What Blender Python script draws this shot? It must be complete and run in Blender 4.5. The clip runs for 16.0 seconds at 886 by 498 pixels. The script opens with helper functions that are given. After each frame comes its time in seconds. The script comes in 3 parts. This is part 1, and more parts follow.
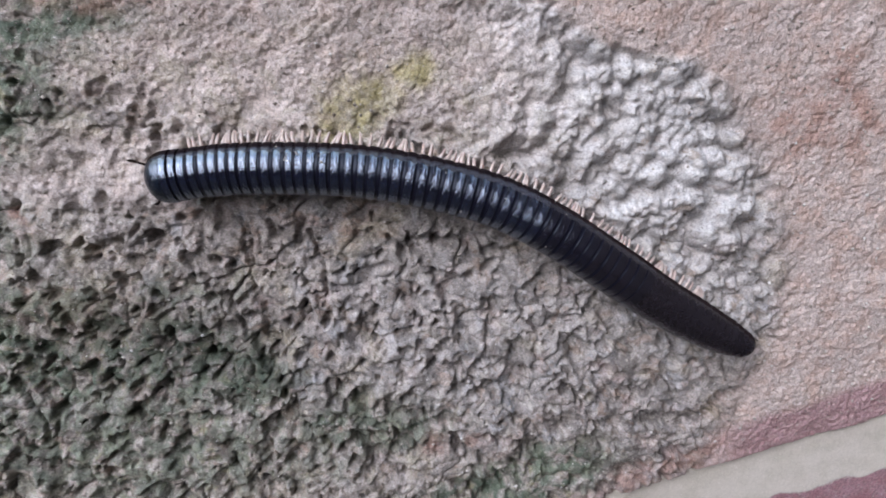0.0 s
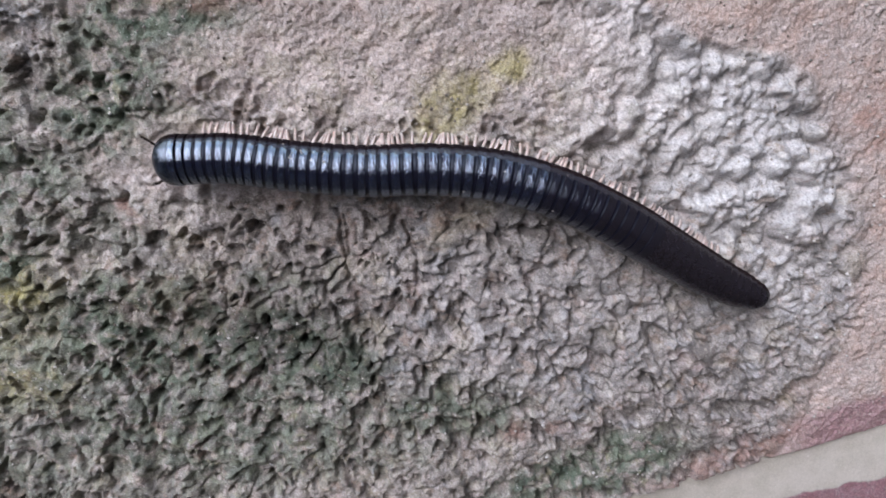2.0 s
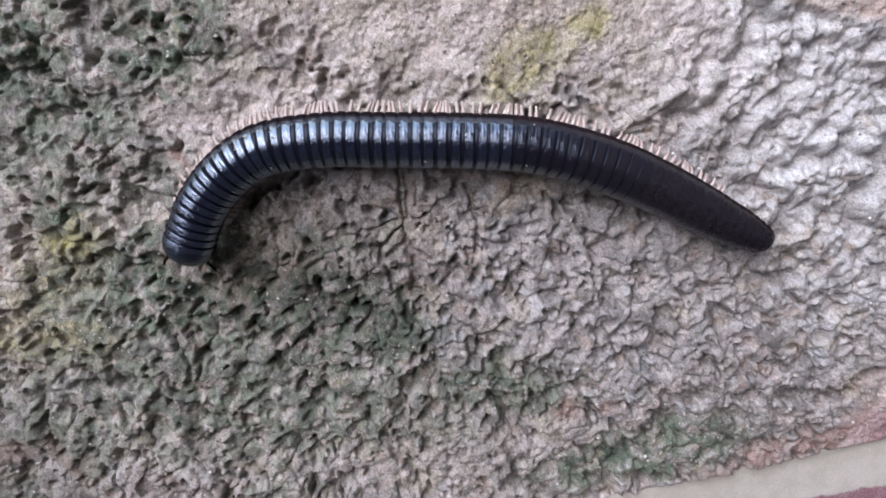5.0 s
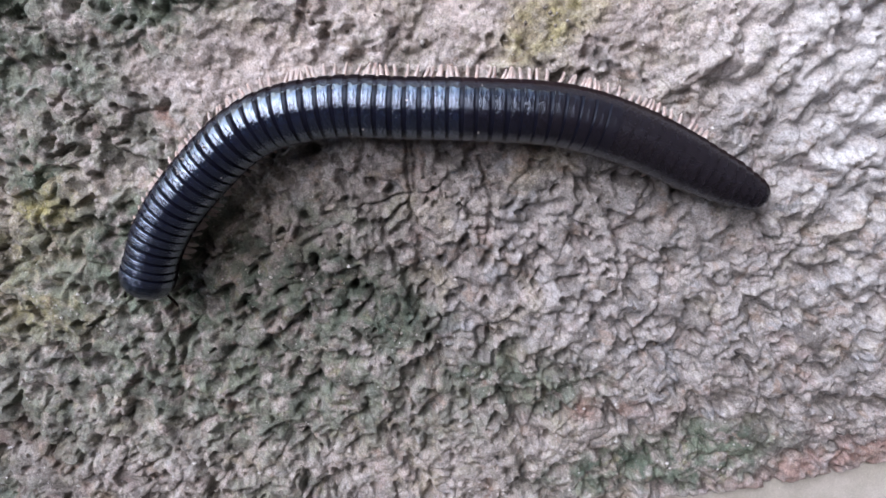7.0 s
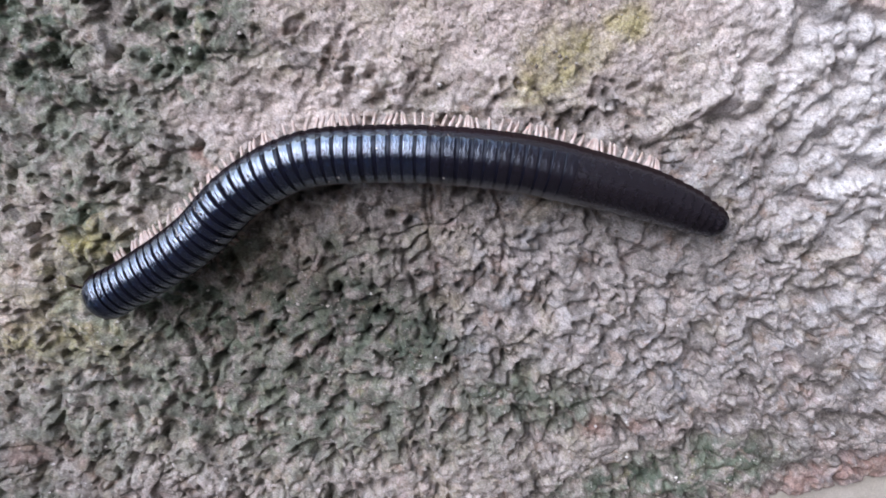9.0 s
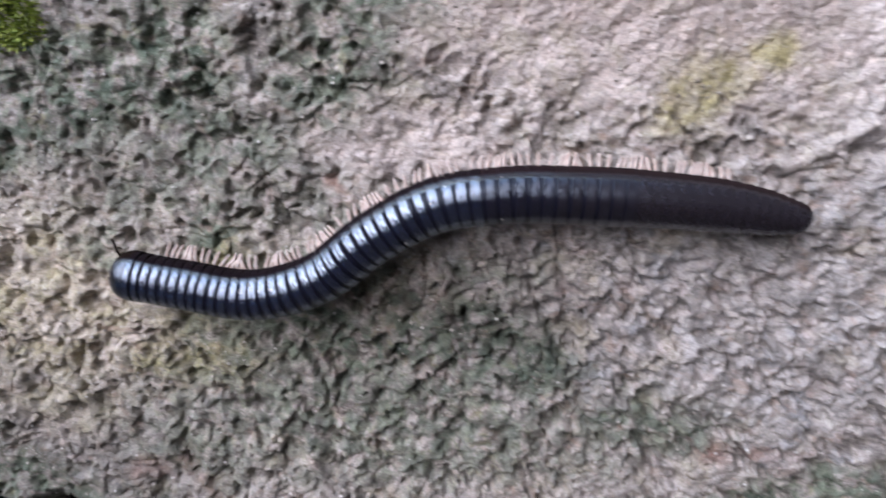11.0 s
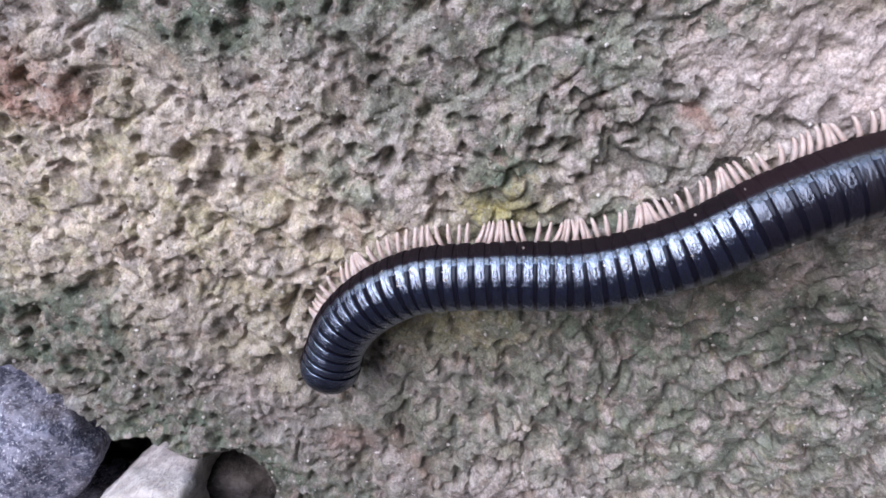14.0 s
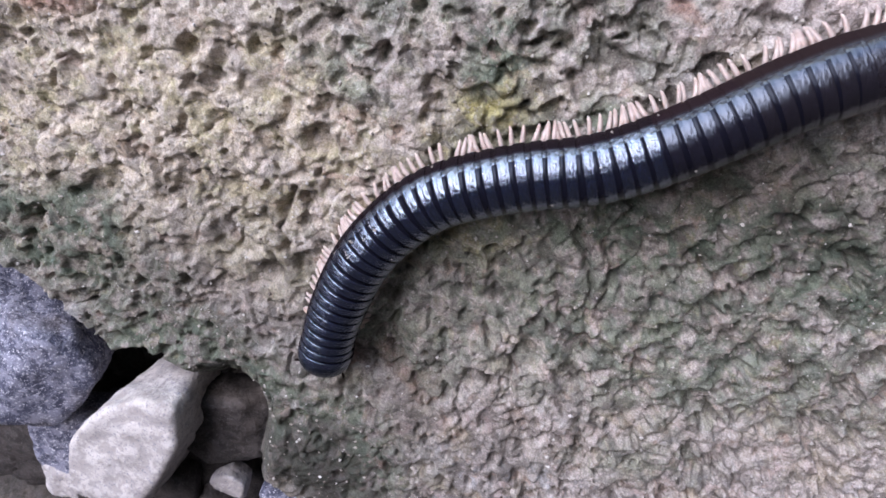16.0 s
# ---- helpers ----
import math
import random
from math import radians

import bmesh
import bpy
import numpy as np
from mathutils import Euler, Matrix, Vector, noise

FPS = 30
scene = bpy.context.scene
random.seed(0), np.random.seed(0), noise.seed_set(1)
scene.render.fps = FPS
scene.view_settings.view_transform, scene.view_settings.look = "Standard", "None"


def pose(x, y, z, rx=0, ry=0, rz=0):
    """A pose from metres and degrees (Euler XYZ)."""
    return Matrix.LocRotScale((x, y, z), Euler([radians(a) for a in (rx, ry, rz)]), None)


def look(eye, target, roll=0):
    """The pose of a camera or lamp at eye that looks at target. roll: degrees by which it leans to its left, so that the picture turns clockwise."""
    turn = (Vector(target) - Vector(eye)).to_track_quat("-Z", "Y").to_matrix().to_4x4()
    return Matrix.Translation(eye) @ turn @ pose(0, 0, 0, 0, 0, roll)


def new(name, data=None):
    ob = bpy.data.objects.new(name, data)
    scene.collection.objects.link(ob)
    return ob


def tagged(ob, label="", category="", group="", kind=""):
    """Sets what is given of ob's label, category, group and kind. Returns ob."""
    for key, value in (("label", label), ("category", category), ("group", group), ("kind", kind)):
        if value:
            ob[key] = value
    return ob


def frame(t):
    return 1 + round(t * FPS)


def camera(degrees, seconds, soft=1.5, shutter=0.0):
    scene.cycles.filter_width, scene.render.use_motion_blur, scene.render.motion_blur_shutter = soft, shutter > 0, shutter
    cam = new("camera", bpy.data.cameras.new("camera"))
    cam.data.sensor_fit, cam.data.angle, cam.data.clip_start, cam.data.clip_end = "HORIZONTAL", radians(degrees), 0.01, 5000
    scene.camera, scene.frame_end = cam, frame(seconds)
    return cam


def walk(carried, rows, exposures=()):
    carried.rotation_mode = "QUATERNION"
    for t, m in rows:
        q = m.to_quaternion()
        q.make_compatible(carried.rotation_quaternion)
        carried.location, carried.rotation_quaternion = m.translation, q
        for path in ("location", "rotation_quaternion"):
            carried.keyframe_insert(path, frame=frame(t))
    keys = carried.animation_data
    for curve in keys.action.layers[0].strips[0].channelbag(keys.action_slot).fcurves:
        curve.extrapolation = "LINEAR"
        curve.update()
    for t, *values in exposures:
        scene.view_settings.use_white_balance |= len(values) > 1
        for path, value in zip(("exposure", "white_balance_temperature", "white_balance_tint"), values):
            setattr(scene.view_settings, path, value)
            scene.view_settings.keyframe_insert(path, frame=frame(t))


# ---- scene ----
# A black millipede crosses a patch of rough concrete, unseen walls added around it; units in the plan are millimetres.
cam = camera(70.0, 16.0, soft=1.7, shutter=0.5)
PATH = [
    (0, 0.00000, 0.00000, 0.12000, -16.67, -4.52, -0.00),
    (0.5, -0.00515, -0.00113, 0.12090, -17.07, -4.37, -0.17),
    (1, -0.00846, -0.00367, 0.12286, -16.72, -4.09, 0.18),
    (1.5, -0.01283, -0.00271, 0.12409, -16.73, -4.22, -0.01),
    (2, -0.01671, -0.00075, 0.12269, -16.66, -3.85, -0.16),
    (2.5, -0.01925, -0.00054, 0.12254, -16.71, -3.41, -0.19),
    (3, -0.02161, -0.00118, 0.12169, -16.68, -3.32, -0.38),
    (3.5, -0.02241, -0.00181, 0.12056, -16.86, -3.18, -0.42),
    (4, -0.02512, -0.00280, 0.11951, -17.39, -2.95, -0.20),
    (4.2, -0.02547, -0.00286, 0.11930, -17.74, -2.84, 0.14),
    (6.3, -0.02465, -0.01262, 0.11106, -18.32, -0.50, 3.42),
    (6.5, -0.02348, -0.01269, 0.10941, -18.29, -0.63, 3.28),
    (7, -0.02438, -0.01254, 0.10813, -18.54, -0.31, 3.08),
    (7.5, -0.02211, -0.01067, 0.10782, -18.52, -0.52, 2.94),
    (8, -0.02156, -0.00928, 0.10838, -18.38, -0.44, 2.79),
    (10.3, -0.03579, -0.00303, 0.11758, -18.27, 1.37, 1.55),
    (10.5, -0.03694, -0.00427, 0.11685, -18.26, 1.32, 1.50),
    (11, -0.04590, -0.00120, 0.11189, -18.72, 2.61, 2.15),
    (11.5, -0.06777, 0.00233, 0.10192, -22.17, 4.23, 2.15),
    (12, -0.08218, 0.00342, 0.08897, -24.69, 4.64, 3.00),
    (12.5, -0.09007, -0.00047, 0.08240, -26.81, 4.36, 3.68),
    (13, -0.09140, -0.00232, 0.08111, -27.05, 4.72, 4.11),
    (13.5, -0.09525, -0.00779, 0.08176, -26.59, 5.49, 6.01),
    (14, -0.09619, -0.00976, 0.08315, -26.60, 6.10, 6.81),
    (14.5, -0.09711, -0.01393, 0.08790, -26.02, 6.78, 7.53),
    (15, -0.09398, -0.02044, 0.08996, -26.29, 7.08, 7.66),
    (15.5, -0.09118, -0.02299, 0.09061, -25.76, 7.52, 7.86),
    (16, -0.09058, -0.02324, 0.09186, -25.57, 7.67, 8.04),
]
walk(cam, [(t, pose(*row)) for t, *row in PATH], [(0.0, 1.62, 6500, 11), (3.5, 1.67, 6480, 12), (7.0, 1.86, 6430, 13), (11.2, 1.84, 6430, 14), (13.0, 1.90, 6420, 16), (16.0, 1.94, 6420, 17)])

MM = 0.001

# ---- light: an open sky to the north-west, unseen blockers added on the other sides ----
world = bpy.data.worlds.new("sky")
scene.world = world
world.use_nodes = True
sky = world.node_tree.nodes.new("ShaderNodeTexSky")
sky.sky_type, sky.sun_disc = "NISHITA", False
sky.sun_elevation, sky.sun_rotation = radians(44.7), radians(-42.3)
sky.air_density, sky.dust_density = 1.0, 0.6
world.node_tree.nodes["Background"].inputs["Strength"].default_value = 0.15
world.node_tree.links.new(sky.outputs["Color"], world.node_tree.nodes["Background"].inputs["Color"])
sun = new("sun", bpy.data.lights.new("sun", "SUN"))
sun.data.energy, sun.data.angle, sun.data.color = 1.27, radians(54), (1.0, 0.965, 0.985)
sun.matrix_world = look((-1.0, 1.1, 1.47), (0, 0, 0))


# ---- materials ----
class Nodes:
    """A small helper to wire a node material."""

    def __init__(self, name):
        self.mat = bpy.data.materials.new(name)
        self.mat.use_nodes = True
        self.tree = self.mat.node_tree
        self.bsdf = self.tree.nodes["Principled BSDF"]

    def put(self, socket, value):
        if isinstance(value, bpy.types.NodeSocket):
            self.tree.links.new(value, socket)
        elif isinstance(value, (tuple, list)) and socket.type == "RGBA":
            socket.default_value = (*value, 1.0)
        else:
            socket.default_value = value

    def node(self, kind, **inputs):
        n = self.tree.nodes.new(kind)
        for key, value in inputs.items():
            self.put(n.inputs[key.replace("_", " ")], value)
        return n

    def coords(self, stretch=(1, 1, 1)):
        if stretch[2] > 1:
            m = self.node("ShaderNodeMapping", Scale=(stretch[0], stretch[1], 0.3), Location=(0.37 * stretch[2], 0.23 * stretch[2], 0.11 * stretch[2]))
        else:
            m = self.node("ShaderNodeMapping", Scale=stretch)
        self.tree.links.new(self.node("ShaderNodeTexCoord").outputs["Object"], m.inputs["Vector"])
        return m.outputs["Vector"]

    def grain(self, at, scale, detail=4.0, rough=0.55, warp=0.0):
        return self.node("ShaderNodeTexNoise", Vector=at, Scale=scale, Detail=detail, Roughness=rough, Distortion=warp).outputs["Fac"]

    def ramp(self, value, lo, hi, a=0.0, b=1.0):
        n = self.node("ShaderNodeMapRange", Value=value)
        n.interpolation_type = "SMOOTHSTEP"
        for key, v in (("From Min", lo), ("From Max", hi), ("To Min", a), ("To Max", b)):
            self.put(n.inputs[key], v)
        return n.outputs["Result"]

    def math(self, op, a, b):
        n = self.tree.nodes.new("ShaderNodeMath")
        n.operation = op
        self.put(n.inputs[0], a)
        self.put(n.inputs[1], b)
        return n.outputs[0]

    def mix(self, fac, a, b, mode="MIX"):
        n = self.tree.nodes.new("ShaderNodeMix")
        n.data_type, n.blend_type = "RGBA", mode
        self.put(n.inputs[0], fac)
        self.put(n.inputs[6], a)
        self.put(n.inputs[7], b)
        return n.outputs[2]

    def mask(self, name):
        n = self.tree.nodes.new("ShaderNodeAttribute")
        n.attribute_name = name
        return n.outputs["Fac"]

    def bump(self, height, strength, distance, below=None):
        n = self.node("ShaderNodeBump", Height=height, Strength=strength, Distance=distance)
        if below is not None:
            self.put(n.inputs["Normal"], below)
        return n.outputs["Normal"]

    def done(self, **inputs):
        for key, value in inputs.items():
            self.put(self.bsdf.inputs[key.replace("_", " ")], value)
        return self.mat


def concrete_material():
    n = Nodes("weathered_concrete")
    at = n.coords()
    broad, mid = n.grain(at, 45, 3), n.grain(at, 210, 4, 0.6)
    fine, dust = n.grain(at, 1100, 4, 0.65), n.grain(at, 3200, 2, 0.6)
    col = n.mix(n.ramp(mid, 0.35, 0.65), (0.27, 0.243, 0.234), (0.58, 0.525, 0.51))
    col = n.mix(n.ramp(broad, 0.35, 0.7, 0.0, 0.5), col, (0.42, 0.385, 0.36))
    col = n.mix(n.ramp(n.grain(n.coords((1, 1, 2)), 150, 3, 0.6, 0.5), 0.52, 0.68, 0.0, 0.6), col, (0.66, 0.50, 0.47))
    col = n.mix(n.ramp(n.grain(n.coords((1.1, 0.9, 3)), 130, 3, 0.6, 0.5), 0.53, 0.70, 0.0, 0.6), col, (0.50, 0.52, 0.56))
    col = n.mix(n.ramp(n.grain(n.coords((0.9, 1.1, 5)), 110, 3, 0.6, 0.5), 0.54, 0.70, 0.0, 0.5), col, (0.60, 0.51, 0.34))
    stain = n.ramp(n.grain(n.coords((1, 1.2, 7)), 190, 4, 0.65, 0.4), 0.57, 0.70, 0.0, 0.7)
    col = n.mix(n.math("MULTIPLY", n.mask("pale"), n.ramp(fine, 0.25, 0.6, 0.65, 1.0)), col, (0.75, 0.73, 0.735))
    plaster = n.mix(n.ramp(mid, 0.4, 0.68), (0.74, 0.62, 0.575), (0.70, 0.52, 0.45))
    col = n.mix(n.mask("plaster"), col, plaster)
    col = n.mix(n.math("MULTIPLY", n.mask("tan"), n.ramp(mid, 0.25, 0.6, 0.5, 1.0)), col, (0.93, 0.80, 0.745))
    olive = n.math("MULTIPLY", n.math("MULTIPLY", n.mask("tan"), n.ramp(n.grain(n.coords((1, 1, 9)), 150, 4, 0.65, 0.6), 0.48, 0.60, 0.0, 0.7)), n.ramp(fine, 0.3, 0.6, 0.5, 1.0))
    col = n.mix(olive, col, (0.40, 0.38, 0.21))
    warm = n.math("MULTIPLY", n.mask("ochre"), n.ramp(mid, 0.3, 0.62, 0.35, 1.0))
    col = n.mix(warm, col, (0.50, 0.44, 0.16))
    col = n.mix(n.math("MULTIPLY", n.mask("algae"), n.ramp(broad, 0.3, 0.6, 0.1, 0.45)), col, (0.33, 0.31, 0.26))
    col = n.mix(n.math("MULTIPLY", stain, n.math("SUBTRACT", 1.0, n.math("MAXIMUM", n.mask("cream"), n.mask("plaster")))), col, (0.30, 0.21, 0.15))
    plain = n.math("SUBTRACT", 1.0, n.math("MAXIMUM", n.math("MAXIMUM", n.mask("cream"), n.mask("plaster")), n.math("MULTIPLY", n.mask("pale"), 0.5)))
    light = n.math("MAXIMUM", n.ramp(n.grain(n.coords((1, 1.1, 12)), 170, 4, 0.6, 0.7), 0.54, 0.64, 0.0, 0.45), n.ramp(n.grain(n.coords((1, 1.2, 14)), 700, 3, 0.6, 0.4), 0.56, 0.64, 0.0, 0.6))
    col = n.mix(n.math("MULTIPLY", light, plain), col, (0.70, 0.62, 0.58))
    crust = n.math("MULTIPLY", plain, n.ramp(n.grain(n.coords((1, 1, 23)), 520, 4, 0.7, 0.6), 0.55, 0.62, 0.0, 0.55))
    col = n.mix(crust, col, (0.76, 0.71, 0.65))
    lichen = n.math("MULTIPLY", plain, n.ramp(n.grain(n.coords((1, 1, 29)), 360, 4, 0.7, 0.6), 0.55, 0.63, 0.0, 0.7))
    col = n.mix(n.math("MULTIPLY", lichen, n.math("MAXIMUM", n.mask("tan"), n.mask("algae"))), col, (0.33, 0.33, 0.17))
    col = n.mix(n.math("MULTIPLY", plain, n.ramp(n.grain(n.coords((1, 1, 31)), 240, 4, 0.65, 0.6), 0.58, 0.67, 0.0, 0.6)), col, (0.44, 0.30, 0.235))
    algae = n.math("MULTIPLY", n.mask("algae"), n.ramp(n.grain(n.coords((1, 1, 17)), 260, 5, 0.65, 0.5), 0.38, 0.56))
    col = n.mix(algae, col, n.mix(n.ramp(mid, 0.35, 0.65), (0.115, 0.155, 0.115), (0.25, 0.29, 0.215)))
    blotch = n.math("MAXIMUM", n.ramp(n.grain(n.coords((1, 1, 11)), 200, 4, 0.55, 1.0), 0.545, 0.625, 0.0, 0.55), n.ramp(n.grain(n.coords((1.1, 1, 13)), 430, 4, 0.55, 0.8), 0.57, 0.65, 0.0, 0.5))
    col = n.mix(n.math("MULTIPLY", blotch, plain), col, (0.085, 0.072, 0.062))
    rust = n.math("MULTIPLY", n.mask("rust"), n.ramp(mid, 0.38, 0.6, 0.3, 1.0))
    col = n.mix(rust, col, (0.42, 0.20, 0.15))
    red = n.mix(n.ramp(mid, 0.3, 0.7), (0.41, 0.195, 0.225), (0.50, 0.30, 0.335))
    col = n.mix(n.math("MULTIPLY", n.mask("red"), n.ramp(fine, 0.3, 0.5, 0.5, 1.0)), col, red)
    col = n.mix(n.mask("cream"), col, n.mix(n.ramp(mid, 0.35, 0.7), (0.82, 0.76, 0.68), (0.70, 0.65, 0.56)))
    speck = n.math("ADD", n.ramp(dust, 0.34, 0.66, 0.10, 0.42), n.ramp(n.grain(n.coords((1.2, 0.8, 19)), 1600, 3, 0.7), 0.34, 0.66, 0.14, 0.42))
    grey = n.tree.nodes.new("ShaderNodeCombineColor")
    for s in grey.inputs:
        n.put(s, speck)
    col = n.mix(0.8, col, n.mix(n.math("MULTIPLY", n.mask("cream"), 0.75), grey.outputs[0], (0.53, 0.53, 0.53)), "MULTIPLY")
    # White specks put the glint of sand grains into the colour.
    col = n.mix(n.ramp(n.grain(at, 2300, 1, 0.5), 0.70, 0.77, 0.0, 0.45), col, (0.75, 0.72, 0.70))
    # Near-black soil deepens the pit gaps; one patch paints the body's shadow.
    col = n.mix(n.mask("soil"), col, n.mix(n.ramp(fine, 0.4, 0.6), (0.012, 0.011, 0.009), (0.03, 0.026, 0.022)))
    normal = n.bump(fine, n.ramp(n.math("MAXIMUM", n.mask("pale"), n.mask("cream")), 0.0, 1.0, 0.75, 0.2), 0.0006)
    normal = n.bump(dust, n.ramp(n.math("MAXIMUM", n.mask("cream"), n.math("MULTIPLY", n.mask("pale"), 0.7)), 0.0, 1.0, 0.6, 0.15), 0.0005, normal)
    return n.done(Base_Color=col, Roughness=n.ramp(dust, 0.3, 0.75, 0.92, 0.62), Normal=normal)


def chitin_material(name, dark, brown, rough=0.2, shine=1.0, ior=1.6, wrinkle=1.0):
    """Glossy black shell; low flanks brownish, their gloss cut to drop reflected ground."""
    n = Nodes(name)
    at = n.coords()
    z = n.tree.nodes.new("ShaderNodeSeparateXYZ")
    n.tree.links.new(at, z.inputs[0])
    low = n.ramp(z.outputs["Z"], 0.0022, 0.0009, 0.0, 1.0)
    wave = n.grain(n.coords((0.8, 1.0, 1.0)), 800, 2, 0.5, 1.0)
    line = n.grain(n.coords((1.0, 0.25, 0.25)), 2600, 2, 0.5)
    col = n.mix(low, dark, brown)
    col = n.mix(n.ramp(wave, 0.6, 0.8, 0.0, 0.25), col, (0.016, 0.013, 0.014))
    curl = n.grain(n.coords((1.5, 0.4, 0.4)), 1500, 3, 0.6, 1.2)
    normal = n.bump(wave, 0.45 * wrinkle, 0.00030)
    normal = n.bump(curl, 0.8 * wrinkle, 0.00022, normal)
    normal = n.bump(line, 0.15 * wrinkle, 0.00006, normal)
    return n.done(Base_Color=col, Roughness=n.math("ADD", n.ramp(wave, 0.35, 0.75, rough, rough + 0.06), n.math("MULTIPLY", low, 0.3)), IOR=n.ramp(low, 0.0, 1.0, ior, 1.06),
                  Specular_IOR_Level=n.ramp(low, 0.0, 1.0, shine, 0.3), Specular_Tint=(0.70, 0.82, 1.0), Normal=normal)


def leg_material():
    n = Nodes("pale_leg")
    at = n.coords()
    tone = n.ramp(n.grain(at, 700, 2), 0.3, 0.7)
    col = n.mix(tone, (0.38, 0.295, 0.27), (0.52, 0.435, 0.405))
    return n.done(Base_Color=col, Roughness=0.38, Subsurface_Weight=0.15, Subsurface_Radius=(0.001, 0.0005, 0.0004))


def stone_material(name, a, b, spot, scale=420):
    n = Nodes(name)
    at = n.coords()
    big, mid, fine = n.grain(at, 90, 3), n.grain(at, scale, 4, 0.7), n.grain(at, 1900, 3, 0.7)
    col = n.mix(n.ramp(mid, 0.44, 0.56), a, b)
    col = n.mix(n.ramp(fine, 0.56, 0.64, 0.0, 0.9), col, spot)
    col = n.mix(n.ramp(big, 0.5, 0.75, 0.0, 0.4), col, (0.20, 0.17, 0.155))
    normal = n.bump(mid, 0.6, 0.0012)
    normal = n.bump(fine, 0.5, 0.0004, normal)
    return n.done(Base_Color=col, Roughness=0.72, Normal=normal)


def moss_material():
    n = Nodes("green_moss")
    island = n.node("ShaderNodeNewGeometry").outputs["Random Per Island"]
    col = n.mix(island, (0.10, 0.16, 0.025), (0.30, 0.36, 0.06))
    return n.done(Base_Color=col, Roughness=0.6)


def blocker_material():
    n = Nodes("dark_blocker")
    at = n.coords()
    col = n.mix(n.ramp(n.grain(at, 3, 5), 0.3, 0.7), (0.045, 0.041, 0.040), (0.028, 0.026, 0.025))
    return n.done(Base_Color=col, Roughness=0.9, Normal=n.bump(n.grain(at, 60, 4), 0.3, 0.004))


CONCRETE = concrete_material()
# Four shell copies put the highlight's fade along the body into gloss and colour.
SHELL = chitin_material("black_chitin", (0.007, 0.008, 0.019), (0.011, 0.008, 0.010), 0.09, 1.0, 1.9)
REAR_SHELL = chitin_material("chitin_highlight_lost", (0.013, 0.010, 0.013), (0.018, 0.012, 0.013), 0.25, 0.6, 1.55, 0.35)
LATE_SHELL = chitin_material("chitin_highlight_faint", (0.011, 0.009, 0.013), (0.017, 0.011, 0.012), 0.20, 0.65, 1.58, 0.5)
MIDDLE_SHELL = chitin_material("chitin_highlight_weak", (0.009, 0.008, 0.014), (0.016, 0.010, 0.012), 0.15, 0.7, 1.62, 0.75)
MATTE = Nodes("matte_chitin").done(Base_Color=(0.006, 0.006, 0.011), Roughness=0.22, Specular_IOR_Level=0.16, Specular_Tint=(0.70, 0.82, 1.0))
HEAD_SHELL = chitin_material("head_chitin", (0.003, 0.004, 0.009), (0.012, 0.008, 0.007), 0.2)
LEG = leg_material()
MOSS = moss_material()
BLOCKER = blocker_material()


# ---- noise for the relief ----
def table(seed, *shape):
    return np.random.RandomState(seed).rand(*shape)


def smooth(v, lo, hi):
    u = np.clip((v - lo) / (hi - lo), 0, 1)
    return u * u * (3 - 2 * u)


def value_noise(x, y, size, seed):
    t = table(seed, 128, 128)
    u, v = x / size, y / size
    i, j = np.floor(u).astype(int), np.floor(v).astype(int)
    a, b = u - i, v - j
    a, b = a * a * (3 - 2 * a), b * b * (3 - 2 * b)
    i0, i1, j0, j1 = i % 128, (i + 1) % 128, j % 128, (j + 1) % 128
    return (t[i0, j0] * (1 - a) + t[i1, j0] * a) * (1 - b) + (t[i0, j1] * (1 - a) + t[i1, j1] * a) * b - 0.5


def layers(x, y, size, seed, count=4):
    return sum(value_noise(x + 17.3 * k, y - 9.1 * k, size / 2**k, seed + k) / 2**k for k in range(count))


def cells(x, y, size, seed):
    """Distances to the nearest and second nearest scattered point, and a random number of the nearest."""
    jit, tone = table(seed, 128, 128, 2), table(seed + 50, 128, 128)
    u, v = x / size, y / size
    i, j = np.floor(u).astype(int), np.floor(v).astype(int)
    near, second, own = np.full(u.shape, 9.0), np.full(u.shape, 9.0), np.zeros(u.shape)
    for di in (-1, 0, 1):
        for dj in (-1, 0, 1):
            p = jit[(i + di) % 128, (j + dj) % 128]
            d = np.hypot(i + di + p[..., 0] - u, j + dj + p[..., 1] - v)
            second = np.minimum(second, np.maximum(near, d))
            own = np.where(d < near, tone[(i + di) % 128, (j + dj) % 128], own)
            near = np.minimum(near, d)
    return near, second, own


def patch(x, y, cx, cy, rx, ry, turn=0.0, soft=0.6):
    """A soft-edged oval stain."""
    c, s = np.cos(np.radians(turn)), np.sin(np.radians(turn))
    u, v = ((x - cx) * c + (y - cy) * s) / rx, ((y - cy) * c - (x - cx) * s) / ry
    return 1 - smooth(np.hypot(u, v), 1 - soft, 1 + soft)


def patches(x, y, rows):
    out = np.zeros(x.shape)
    for row in rows:
        out = np.maximum(out, row[-1] * patch(x, y, *row[:-1]))
    return out


